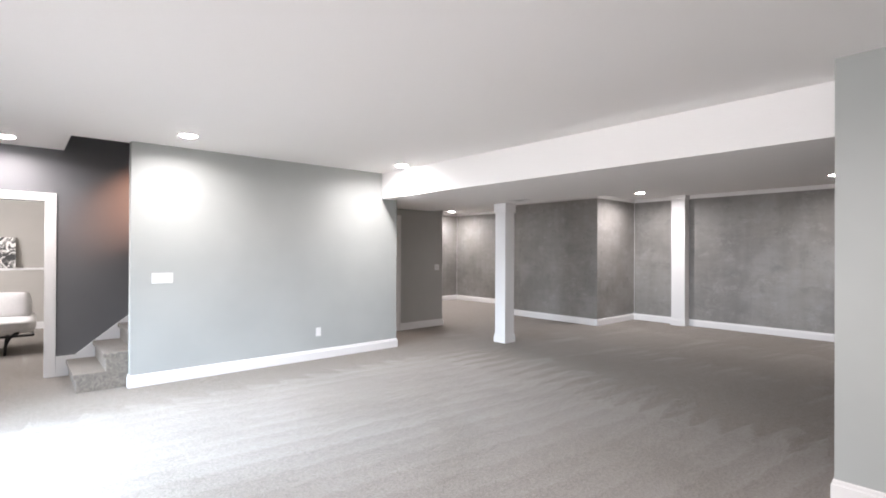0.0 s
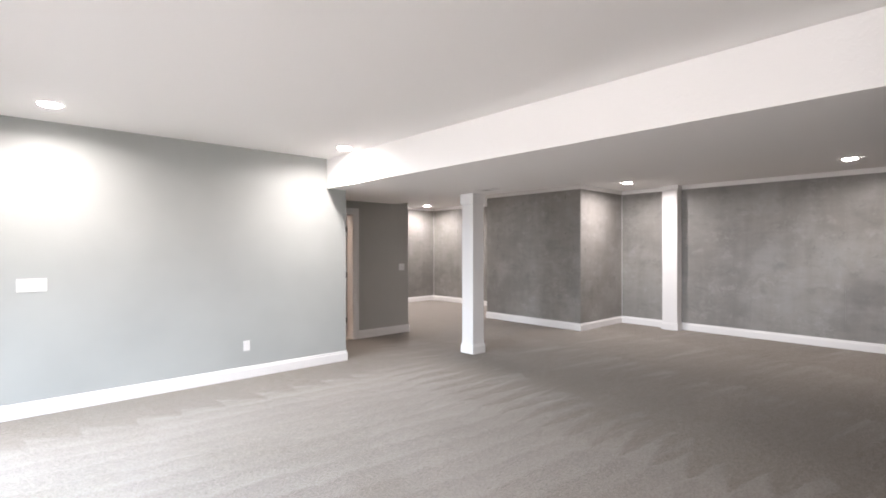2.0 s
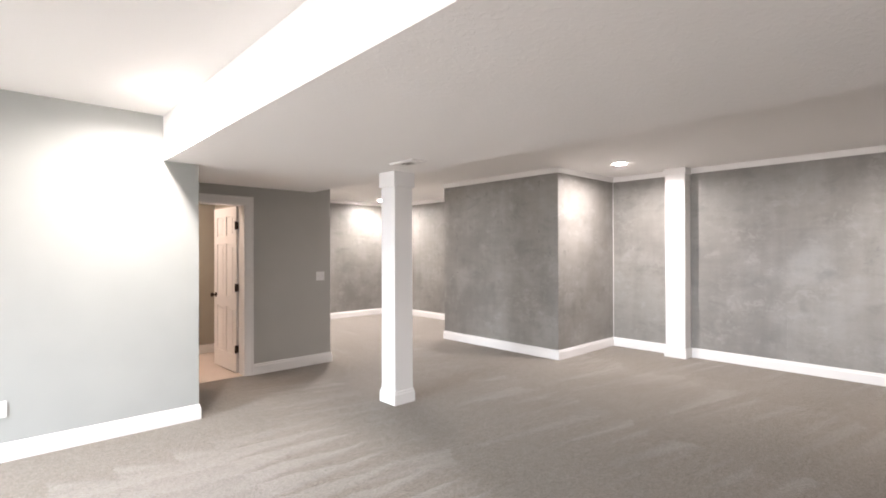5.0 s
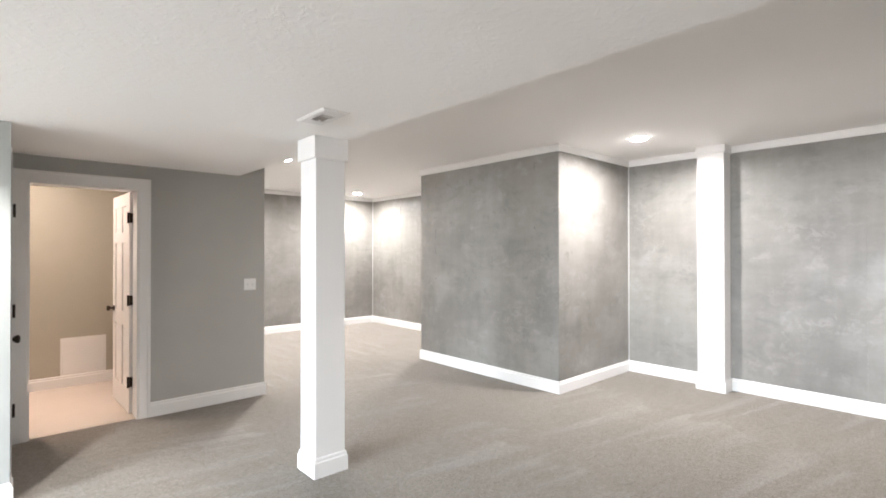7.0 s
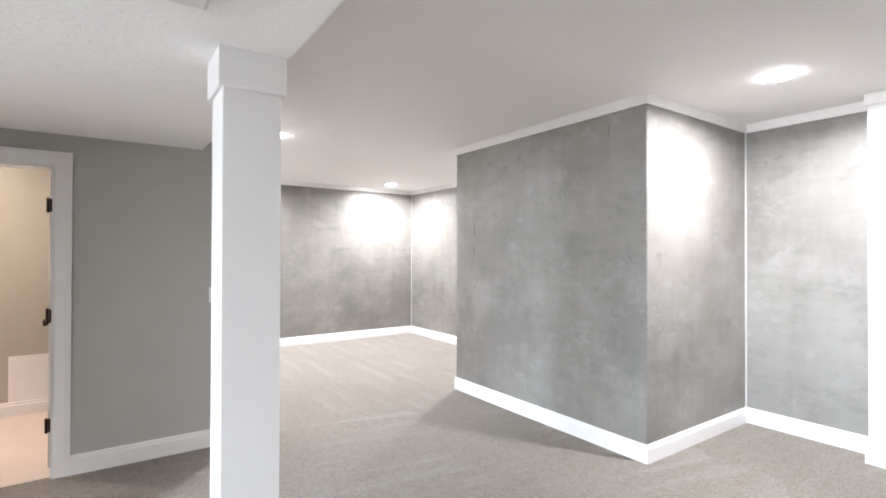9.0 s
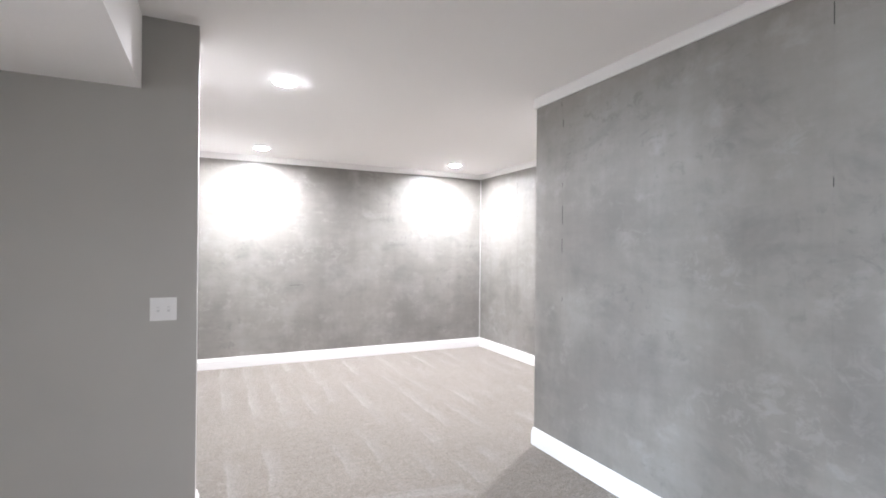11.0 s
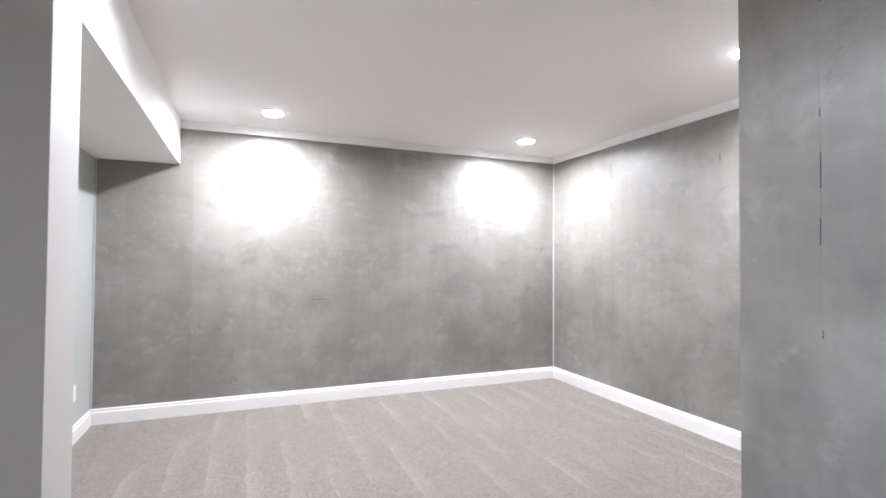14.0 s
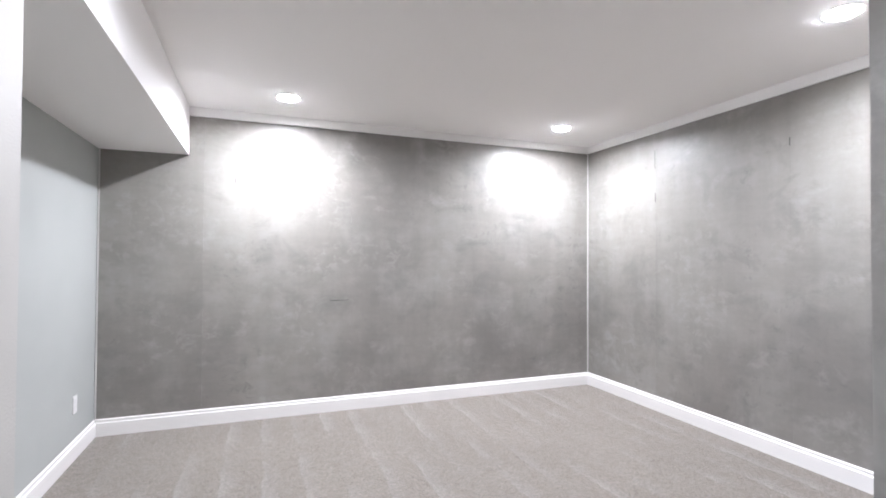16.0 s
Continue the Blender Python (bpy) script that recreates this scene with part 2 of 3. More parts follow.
    base = mix(nt, 0.6, base, ramp(nt, clump, ((0.37, (0.28, 0.28, 0.28)), (0.63, (0.74, 0.74, 0.74)))), "OVERLAY")
    base = mix(nt, 0.36, base, ramp(nt, tread, ((0.35, (0.34, 0.34, 0.34)), (0.65, (0.66, 0.66, 0.66)))), "OVERLAY")
    base = mix(nt, 0.3, base, ramp(nt, slow, ((0.3, (0.4, 0.4, 0.4)), (0.7, (0.6, 0.6, 0.6)))), "OVERLAY")
    base = mix(nt, maths(nt, "MULTIPLY", nap, 0.65), base, (0.42, 0.396, 0.377))
    nt.links.new(base, b.inputs["Base Color"])
    bump(nt, b, maths(nt, "ADD", tuft, maths(nt, "MULTIPLY", clump, 1.2)), 0.9, 0.014)
    return m


CARPET = carpet()


def glowing(name, colour, power):
    m, nt, b = material(name, 0.4, base=(0.9, 0.9, 0.9))
    b.inputs["Emission Color"].default_value = (*colour, 1)
    b.inputs["Emission Strength"].default_value = power
    return m


COOL = (1.0, 0.955, 0.915)
LENS = glowing("lamp_lens", (1.0, 0.95, 0.9), 120)


def fabric(name, base, scale=90):
    m, nt, b = material(name, 0.9, base=base, Sheen_Weight=0.2)
    v = coords(nt)
    n = noise_tex(nt, v, scale, 4)
    nt.links.new(ramp(nt, n, ((0.3, tuple(c * 0.85 for c in base)), (0.7, tuple(min(1, c * 1.1) for c in base)))), b.inputs["Base Color"])
    bump(nt, b, n, 0.4, 0.004)
    return m


LINEN = fabric("white_linen", (0.74, 0.72, 0.70))


def artwork():
    m, nt, b = material("black_and_white_print", 0.6)
    v = coords(nt)
    n = noise_tex(nt, v, 7, 5, 0.6, 1.5)
    nt.links.new(ramp(nt, n, ((0.44, (0.04, 0.04, 0.04)), (0.5, (0.3, 0.29, 0.27)), (0.56, (0.8, 0.78, 0.74)))), b.inputs["Base Color"])
    return m


ART = artwork()


# ---- mesh helpers ----
def box(bm, x0, x1, y0, y1, z0, z1, bevel=0.0):
    made = bmesh.ops.create_cube(bm, size=1.0, matrix=Matrix.Translation(((x0 + x1) / 2, (y0 + y1) / 2, (z0 + z1) / 2)) @ Matrix.Diagonal((x1 - x0, y1 - y0, z1 - z0, 1)))
    if bevel:
        edges = list({e for v in made["verts"] for e in v.link_edges})
        bmesh.ops.bevel(bm, geom=edges, offset=bevel, segments=2, affect="EDGES", profile=0.7)


def boxes(*rows, bevel=0.0):
    bm = bmesh.new()
    for r in rows:
        box(bm, *r, bevel=bevel)
    return bm


def disc(bm, centre, r, h, segments=32, axis="z", r2=None):
    turn = {"z": Matrix.Identity(4), "x": Matrix.Rotation(math.pi / 2, 4, "Y"), "y": Matrix.Rotation(math.pi / 2, 4, "X")}[axis]
    bmesh.ops.create_cone(bm, cap_ends=True, segments=segments, radius1=r, radius2=r if r2 is None else r2, depth=h, matrix=Matrix.Translation(centre) @ turn)


def lathe(bm, profile, segments=32, m=Matrix.Identity(4)):
    """Turn a profile of (radius, height) round z."""
    rings = []
    for r, z in profile:
        rings.append([bm.verts.new(m @ Vector((r * math.cos(a), r * math.sin(a), z))) for a in (2 * math.pi * i / segments for i in range(segments))])
    for lo, hi in zip(rings, rings[1:]):
        for i in range(segments):
            j = (i + 1) % segments
            bm.faces.new((lo[i], lo[j], hi[j], hi[i]))


def sweep(bm, profile, path, closed=False):
    """A moulding: profile of (out, z), swept along a plan line with mitres; out points to the line's left."""
    pts = [Vector(p) for p in path]
    n = len(pts)
    rings = []
    for i, p in enumerate(pts):
        a = pts[i - 1] if i > 0 or closed else None
        c = pts[(i + 1) % n] if i < n - 1 or closed else None
        normals = []
        for d in ((p - a) if a is not None else None, (c - p) if c is not None else None):
            if d is not None:
                d = d.normalized()
                normals.append(Vector((-d.y, d.x)))
        if len(normals) == 2:
            s = normals[0] + normals[1]
            off = s / max(0.2, s.dot(normals[0]))
        else:
            off = normals[0]
        rings.append([bm.verts.new((p.x + off.x * o, p.y + off.y * o, z)) for o, z in profile])
    k = len(profile)
    for i in range(n if closed else n - 1):
        lo, hi = rings[i], rings[(i + 1) % n]
        for j in range(k):
            bm.faces.new((lo[j], hi[j], hi[(j + 1) % k], lo[(j + 1) % k]))
    if not closed:
        bm.faces.new(rings[0])
        bm.faces.new(rings[-1][::-1])


def finish(ob, bm, mat, smooth=False):
    bmesh.ops.recalc_face_normals(bm, faces=bm.faces)
    bm.to_mesh(ob.data)
    bm.free()
    ob.data.materials.append(mat)
    if smooth:
        for p in ob.data.polygons:
            p.use_smooth = True
    return ob


def structure(name, bm, mat, label="", category=""):
    return tagged(finish(new(name, bpy.data.meshes.new(name)), bm, mat), label, category, kind="structure")


def part(name, bm, mat, parent, label="", smooth=False):
    ob = finish(new(name, bpy.data.meshes.new(name)), bm, mat, smooth)
    ob.parent = parent
    return tagged(ob, label)


def thing(name, at, label, category, group="", turn=0):
    ob = new(name)
    ob.empty_display_size = 0.1
    ob.matrix_world = pose(*at, 0, 0, turn)
    return tagged(ob, label, category, group)


# ---- plan ----
H, LOW = 2.635, 2.254             # ceiling and soffit heights
HB = 2.617                        # ceiling past the soffit
WEST, SOUTH, EAST = -2.2, -2.6, 10.1
LW = 6.09                        # face of the long pale wall
DWALL, DWALL_BACK = 7.28, 7.465  # wall with the open door
STAIR = 7.2                      # charcoal wall behind the stairs
FAR = 10.92
BX, BY0, BY1 = 8.6, 5.217, 7.478  # boxed-out corner
T = 0.12

structure("floor", boxes((-2.3, EAST + T, SOUTH - T, 12.3, -0.1, 0.0)), CARPET, "grey-beige cut-pile carpet with vacuum marks", "carpet floor")
structure("floor_small_room", boxes((4.45, 5.17, 7.302, 7.466, 0.0005, 0.005), (3.302, 5.384, 7.4662, 8.999, 0.0005, 0.005)), VINYL, "pale beige smooth floor of the small room", "floor")
structure("ceiling", boxes((WEST - T, 5.0, SOUTH - T, 6.21, H, H + 0.14), (5.0, EAST + T, SOUTH - T, 6.21, HB, H + 0.14), (WEST - T, 0.345, 6.21, STAIR, H, H + 0.14),
          (4.0, 5.0, 6.21, STAIR, H, H + 0.14), (5.0, EAST + T, 6.21, STAIR, HB, H + 0.14), (-2.3, 0.345, STAIR, 12.3, H, H + 0.14), (0.345, 4.0, STAIR + 0.006, 12.3, H, H + 0.14), (4.0, EAST + T, STAIR, 12.3, HB, H + 0.14)), CEILING, "smooth white painted ceiling", "ceiling")
structure("ceiling_soffit_front", boxes((4.05, 6.06, SOUTH, DWALL + 0.05, LOW, H - 0.004)), SOFFIT, "wide white boxed-in soffit dropped below the ceiling", "soffit")
structure("ceiling_soffit_back", boxes((5.45, 6.145, DWALL_BACK - 0.05, FAR + 0.03, 2.219, H - 0.004)), CEILING, "narrow white soffit along the side wall", "soffit")

structure("wall_long", boxes((0.85, 4.33, LW, LW + T, 0, H)), PAINT, "pale grey painted wall washed by ceiling lamps", "wall")
structure("wall_alcove", boxes((4.21, 4.33, LW + T, 6.36, 0, H), (4.21, 4.33, 6.36, 7.14, 2.05, H), (4.21, 4.33, 7.14, DWALL, 0, H)), PAINT, "pale grey side wall of the alcove", "wall")
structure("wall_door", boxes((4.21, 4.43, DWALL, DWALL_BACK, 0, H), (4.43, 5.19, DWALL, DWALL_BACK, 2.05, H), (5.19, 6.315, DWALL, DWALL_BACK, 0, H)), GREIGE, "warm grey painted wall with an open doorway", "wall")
structure("wall_side_back", boxes((5.4, 5.52, DWALL_BACK, FAR + T, 0, H)), PAINT, "pale grey painted side wall", "wall")
structure("wall_stub", boxes((3.60, 4.0, SOUTH, 0.64, 0, H)), PAINT, "pale blue-grey painted wall end", "wall")
structure("wall_south", boxes((WEST - T, EAST + T, SOUTH - T, SOUTH, 0, H)), PAINT, "plain pale grey wall", "wall")
structure("wall_west", boxes((WEST - T, WEST, SOUTH, -1.0, 0, H), (WEST - T, WEST, -1.0, 5.2, 2.1, H), (WEST - T, WEST, 5.2, STAIR, 0, H)), PAINT, "pale grey wall with a wide daylight opening", "wall")
structure("wall_stair", boxes((-2.22, -0.62, STAIR, STAIR + T, 0, H), (-0.62, 0.195, STAIR, STAIR + T, 2.045, H), (0.195, 4.21, STAIR, STAIR + T, 0, 4.9)), DARK, "charcoal painted wall beside the stairs", "wall")
structure("wall_stairwell", boxes((0.225, 0.345, 6.21, STAIR, H + 0.144, 4.9), (0.225, 4.21, 6.09, 6.21, H + 0.144, 4.9), (4.0, 4.12, 6.21, STAIR, H + 0.144, 4.9), (0.225, 4.21, 6.09, STAIR + T, 4.9, 5.0)), PAINT, "upper stairwell walls", "wall")
# bedroom beyond the first doorway, small room beyond the second
structure("wall_bedroom", boxes((-2.1, 1.9, 11.95, 12.07, 0, H), (-2.22, -2.1, STAIR + T, 12.07, 0, H), (1.9, 2.02, STAIR + T, 12.07, 0, H)), BEDROOM, "greige painted bedroom walls", "wall")
structure("wall_bedroom_ledge", boxes((-2.1, 1.9, 11.75, 11.95, 0, 1.09)), BEDROOM, "low greige foundation ledge wall", "wall")
structure("trim_ledge_cap", boxes((-2.1, 1.9, 11.72, 11.95, 1.09, 1.13), bevel=0.006), TRIM, "white ledge cap", "trim")
structure("wall_small_room", boxes((3.3, 5.4, 9.0, 9.12, 0, H), (3.18, 3.3, STAIR + T, 9.12, 0, H)), BEIGE, "beige painted wall of a small room", "wall")
structure("wall_small_room_lining", boxes((5.385, 5.398, DWALL_BACK + 0.002, 9.0, 0, H)), BEIGE, "beige painted side wall", "wall")


# ---- concrete-look walls, panel by panel ----
def panel_wall(name, label, axis, face, into, lo, hi, joints, inset=0.0):
    """axis: the way the wall runs; face: its visible plane; into: +1 or -1, away from the room."""
    th = 0.10
    a, b = sorted((face + into * 0.012, face + into * th))
    lc, hc = lo + inset, hi - inset
    core = boxes((lc, hc, a, b, 0, H) if axis == "x" else (a, b, lc, hc, 0, H))
    w = structure(name, core, CONCRETE, label, "wall")
    ends = [lo, *joints, hi]
    a, b = sorted((face, face + into * 0.010))
    for s, e in zip(ends, ends[1:]):
        s, e = s + 0.0002, e - 0.0002
        part("panel", boxes((s, e, a, b, 0.0, H) if axis == "x" else (a, b, s, e, 0.0, H)), CONCRETE, w)
    return w


panel_wall("wall_east_front", "mottled grey polished-concrete panel wall", "y", EAST, 1, SOUTH, BY0, [-0.65, 0.55, 1.75, 2.95, 4.15])
panel_wall("wall_east_back", "mottled grey polished-concrete panel wall", "y", EAST, 1, BY1, FAR, [8.72, 9.94])
panel_wall("wall_far", "mottled grey polished-concrete panel wall with glossy patches", "x", FAR, 1, 5.52, EAST, [6.26, 7.48, 8.7, 9.5])
panel_wall("wall_box_front", "mottled grey polished-concrete panel wall", "x", BY0, 1, BX + 0.011, EAST, [9.4])
panel_wall("wall_box_side", "mottled grey polished-concrete panel wall with small open joints", "y", BX, 1, BY0, BY1, [5.528, 7.17], 0.011)
panel_wall("wall_box_back", "mottled grey polished-concrete panel wall", "x", BY1, -1, BX + 0.011, EAST, [9.4])


# ---- mouldings ----
BASE = [(0, 0), (0.016, 0), (0.016, 0.097), (0.0145, 0.102), (0.0095, 0.105), (0.0085, 0.112), (0.0095, 0.12), (0.0065, 0.128), (0, 0.131)]
CROWN = [(0, HB - 0.075), (0.012, HB - 0.075), (0.014, HB - 0.07), (0.014, HB - 0.0005), (0, HB - 0.0005)]


def base_run(name, path, closed=False):
    bm = bmesh.new()
    sweep(bm, BASE, path, closed)
    return structure(name, bm, TRIM, "white moulded baseboard", "baseboard")


def crown_run(name, path):
    bm = bmesh.new()
    sweep(bm, CROWN, path)
    return structure(name, bm, TRIM, "flat white trim band under the ceiling", "trim")


base_run("baseboard_long", [(4.33, 6.26), (4.33, LW), (0.85, LW), (0.85, LW + T)])
base_run("baseboard_door_wall", [(5.52, FAR - 0.02), (5.52, DWALL_BACK), (6.315, DWALL_BACK), (6.315, DWALL), (5.277, DWALL)])
base_run("baseboard_east", [(EAST, 4.345), (EAST, BY0), (BX, BY0), (BX, BY1), (EAST, BY1), (EAST, FAR), (5.52, FAR)])
base_run("baseboard_east_front", [(EAST, SOUTH), (EAST, 4.05)])
base_run("baseboard_stub", [(3.60, SOUTH + 0.02), (3.60, 0.64), (4.0, 0.64), (4.0, SOUTH + 0.02)])
base_run("baseboard_bedroom", [(1.9, 11.75), (-2.1, 11.75)])
base_run("baseboard_small_room", [(5.385, 9.0), (3.3, 9.0)])
crown_run("trim_crown_east", [(EAST, 4.345), (EAST, BY0), (BX, BY0), (BX, BY1), (EAST, BY1), (EAST, FAR), (6.145, FAR)])
crown_run("trim_crown_front", [(EAST, SOUTH), (EAST, 4.05)])
# slim white beads in the inside corners of the concrete walls
for name, x, y in (("trim_bead_far", EAST - 0.013, FAR - 0.013), ("trim_bead_side", 5.521, FAR - 0.013), ("trim_bead_box", EAST - 0.013, BY0 - 0.013)):
    structure(name, boxes((x + 0.003, x + 0.012, y + 0.003, y + 0.012, 0.131, 2.535 if name != "trim_bead_side" else 2.214), bevel=0.003), BEAD, "slim white corner bead", "trim")


def casing(name, axis, plane, out, lo, hi, top, width=0.09, thick=0.021):
    """Door casing round an opening; axis: the way the wall runs; out: the side it stands on."""
    bm = bmesh.new()

    def leg(s, e, z0, z1, depth):
        a, b = sorted((plane, plane + out * depth))
        box(bm, *((s, e, a, b) if axis == "x" else (a, b, s, e)), z0, z1, bevel=0.002)
    for s, e, band in ((lo - width, lo, (lo - width, lo - width + 0.022)), (hi, hi + width, (hi + width - 0.022, hi + width))):
        leg(s, e, 0, top, thick * 0.67)
        leg(*band, 0, top + width - 0.022, thick)
    leg(lo - width, hi + width, top, top + width, thick * 0.69)
    leg(lo - width, hi + width, top + width - 0.022, top + width, thick)
    return structure(name, bm, TRIM, "white moulded door casing", "trim")


def jamb(name, axis, a, b, lo, hi, top):
    th = 0.018
    rows = [(lo, lo + th, a, b, 0, top), (hi - th, hi, a, b, 0, top), (lo + th, hi - th, a, b, top - th, top)]
    if axis == "y":
        rows = [(r[2], r[3], r[0], r[1], r[4], r[5]) for r in rows]
    return structure(name, boxes(*rows), TRIM, "white door jamb", "trim")


casing("trim_casing_bedroom", "x", STAIR, -1, -0.60, 0.19, 2.035)
jamb("trim_jamb_bedroom", "x", STAIR - 0.002, STAIR + T + 0.002, -0.62, 0.195, 2.045)
casing("trim_casing_small_room", "x", DWALL, -1, 4.432, 5.186, 2.045)
jamb("trim_jamb_small_room", "x", DWALL - 0.002, DWALL_BACK + 0.002, 4.43, 5.19, 2.05)
casing("trim_casing_closet", "y", 4.33, 1, 6.372, 7.128, 2.045, 0.09, 0.009)
jamb("trim_jamb_closet", "y", 4.208, 4.332, 6.36, 7.14, 2.05)
# added filler: keeps the void behind the leaf from showing as a dark line
structure("wall_closet_gap_filler", boxes((4.215, 4.24, 6.378, 7.122, 0, 2.032)), TRIM, "added white filler that closes the dark gap behind the closet door", "wall")


# ---- doors ----
def door_leaf(bm, w, h, th=0.036):
    """A six-panel leaf from x 0 to w, thickness along y, standing on z 0."""
    st, mid = 0.105, 0.09
    cols = [(st, (w - mid) / 2), ((w + mid) / 2, w - st)]
    rows = [(0.21, 0.78), (0.91, 1.56), (1.66, h - 0.115)]
    for x0, x1 in ((0, st), ((w - mid) / 2, (w + mid) / 2), (w - st, w)):
        box(bm, x0, x1, -th / 2, th / 2, 0, h, bevel=0.002)
    zs = [0, *(z for r in rows for z in r), h]
    for z0, z1 in zip(zs[::2], zs[1::2]):
        for x0, x1 in cols:
            box(bm, x0 - 0.001, x1 + 0.001, -th / 2 + 0.0005, th / 2 - 0.0005, z0, z1, bevel=0.002)
    for x0, x1 in cols:
        for z0, z1 in rows:
            box(bm, x0, x1, -0.007, 0.007, z0, z1)
            box(bm, x0 + 0.03, x1 - 0.03, -0.0125, 0.0125, z0 + 0.03, z1 - 0.03, bevel=0.006)


def door(name, m, w, label, hinge_z, hinge_x=0.0, side=1):
    d = new(name)
    d.matrix_world = m
    tagged(d, label, "door", kind="structure")
    bm = bmesh.new()
    door_leaf(bm, w, 2.02)
    part("leaf", bm, TRIM, d)
    for z in hinge_z:
        bm = bmesh.new()
        disc(bm, (hinge_x - 0.004, side * 0.028, z), 0.0085, 0.1, 12)
        box(bm, hinge_x - 0.003, hinge_x + 0.0, -0.017, 0.017, z - 0.045, z + 0.045)
        box(bm, hinge_x - 0.03, hinge_x + 0.026, side * 0.0182, side * 0.0215, z - 0.045, z + 0.045, bevel=0.001)
        part("hinge", bm, BRONZE, d, "dark bronze hinge")
    for s in (-1, 1):
        turned = Matrix.Translation((w - 0.065, s * 0.018, 0.91)) @ Matrix.Rotation(-s * math.pi / 2, 4, "X")
        bm = bmesh.new()
        lathe(bm, [(0.0, 0.0), (0.032, 0.0), (0.032, 0.005), (0.026, 0.009), (0.012, 0.011), (0.011, 0.03), (0.019, 0.036), (0.027, 0.047), (0.027, 0.056), (0.019, 0.064), (0.0, 0.067)], 24, turned)
        part("door_handle", bm, BRONZE, d, "dark bronze door knob", smooth=True)
    return d


door("door_1", pose(5.163, 7.472, 0.012, 0, 0, 92), 0.72, "white six-panel door standing open into the small room", (0.285, 1.03, 1.785), 0.0, 1)
door("door_2", pose(4.326, 7.118, 0.012, 0, 0, -92.5), 0.736, "closed white six-panel closet door with bronze hinges", (0.285, 1.03, 1.785), 0.0, 1)


# ---- posts ----
def boxed_post(name, x0, x1, y0, y1, top, cap, label, closed=True):
    cx, cy = (x0 + x1) / 2, (y0 + y1) / 2
    p = thing(name, (cx, cy, 0), label, "post")
    w, d = (x1 - x0) / 2, (y1 - y0) / 2
    part("shaft", boxes((-w, w, -d, d, 0, top - 0.001), bevel=0.003), TRIM, p)
    bm = bmesh.new()
    sweep(bm, BASE, [(-w, d), (w, d), (w, -d), (-w, -d)], True)
    part("base_trim", bm, TRIM, p, "white moulded base")
    bm = bmesh.new()
    k = 0.016
    sweep(bm, [(0, top - cap), (k - 0.004, top - cap), (k, top - cap + 0.006), (k, top - 0.0015), (0, top - 0.0015)], [(-w, d), (w, d), (w, -d), (-w, -d)], True)
    part("cap_trim", bm, TRIM, p, "flat white band at the top")
    return p


boxed_post("support_post", 5.82, 6.038, 5.188, 5.405, LOW, 0.15, "white boxed support post with moulded base and cap band")
boxed_post("engaged_post", 9.9, EAST - 0.002, 4.066, 4.33, HB, 0.085, "white boxed post against the concrete panel wall")


# ---- stairs ----
stairs = tagged(new("staircase"), "carpeted stairs rising behind the pale wall", "stairs", kind="structure")
stairs.matrix_world = pose(0.4, 0, 0)
RISE, RUN = 0.19, 0.252
for i in range(13):
    x = i * RUN
    bm = bmesh.new()
    box(bm, x - 0.025, min(x + RUN + 0.02, 3.58), 6.214, STAIR - 0.018, (i + 1) * RISE - 0.05, (i + 1) * RISE, bevel=0.014)
    box(bm, x, min(x + RUN + 0.01, 3.58), 6.216, STAIR - 0.019, 0, (i + 1) * RISE - 0.03, bevel=0.008)
    part("step", bm, CARPET, stairs, "carpeted step with a rounded nosing")
bm = bmesh.new()
outline = [(-0.118, 0), (-0.118, 0.235), (0.06, 0.235), (0.06 + 2.6, 0.235 + 2.6 * 0.8), (3.2, 0.235 + 2.6 * 0.8), (3.2, 0)]
fr = [bm.verts.new((x, STAIR - 0.017, z)) for x, z in outline]
bk = [bm.verts.new((x, STAIR - 0.001, z)) for x, z in outline]
bm.faces.new(fr)
bm.faces.new(bk[::-1])
for i in range(len(outline)):
    j = (i + 1) % len(outline)
    bm.faces.new((fr[i], bk[i], bk[j], fr[j]))
part("skirt_board", bm, TRIM, stairs, "white painted stair skirt board")


# ---- ceiling lamps ----
def recessed_light(x, y, z, watts=CAN, colour=(1.0, 0.945, 0.885), group="recessed ceiling lamps"):
    t = thing("recessed_light", (x, y, z), "round white recessed ceiling lamp, lit", "ceiling light", group)
    bm = bmesh.new()
    lathe(bm, [(0.081, -0.001), (0.088, -0.001), (0.088, -0.0025), (0.086, -0.004), (0.083, -0.004), (0.081, -0.003), (0.081, -0.001)], 40)
    part("trim_ring", bm, WHITE_PLASTIC, t, smooth=True)
    # widened and domed: the lamp's glare is built into the lens shape
    bm = bmesh.new()
    lathe(bm, [(0.0, -0.02), (0.032, -0.0188), (0.057, -0.0148), (0.074, -0.008), (0.0805, -0.002), (0.0805, -0.0006), (0.0, -0.0006)], 40)
    part("lens", bm, LENS, t, "glowing frosted lens", smooth=True)
    can_lamp(x, y, z - 0.0215, watts, colour)
    return t


recessed_light(9.0, 4.54, HB, CAN * 0.78, COOL)
# unseen lamp, added and turned up to brighten the first room's floor
recessed_light(1.24, 0.85, H, CAN * 1.05)
recessed_light(8.93, 1.54, HB, CAN * 0.5)
for x, y in ((1.24, 5.41), (3.86, 5.33)):
    recessed_light(x, y, H, CAN * 0.64)
for x, y, k in ((9.36, 10.35, 0.8), (6.89, 10.39, 0.8), (9.39, 8.0, 0.56)):
    recessed_light(x, y, HB, CAN * k, COOL)
recessed_light(6.83, 7.96, HB, CAN * 0.55, COOL)
recessed_light(-0.16, 6.72, H, CAN * 0.55)
recessed_light(4.25, 8.1, HB, WARM, (1.0, 0.76, 0.6), "small room lamp")
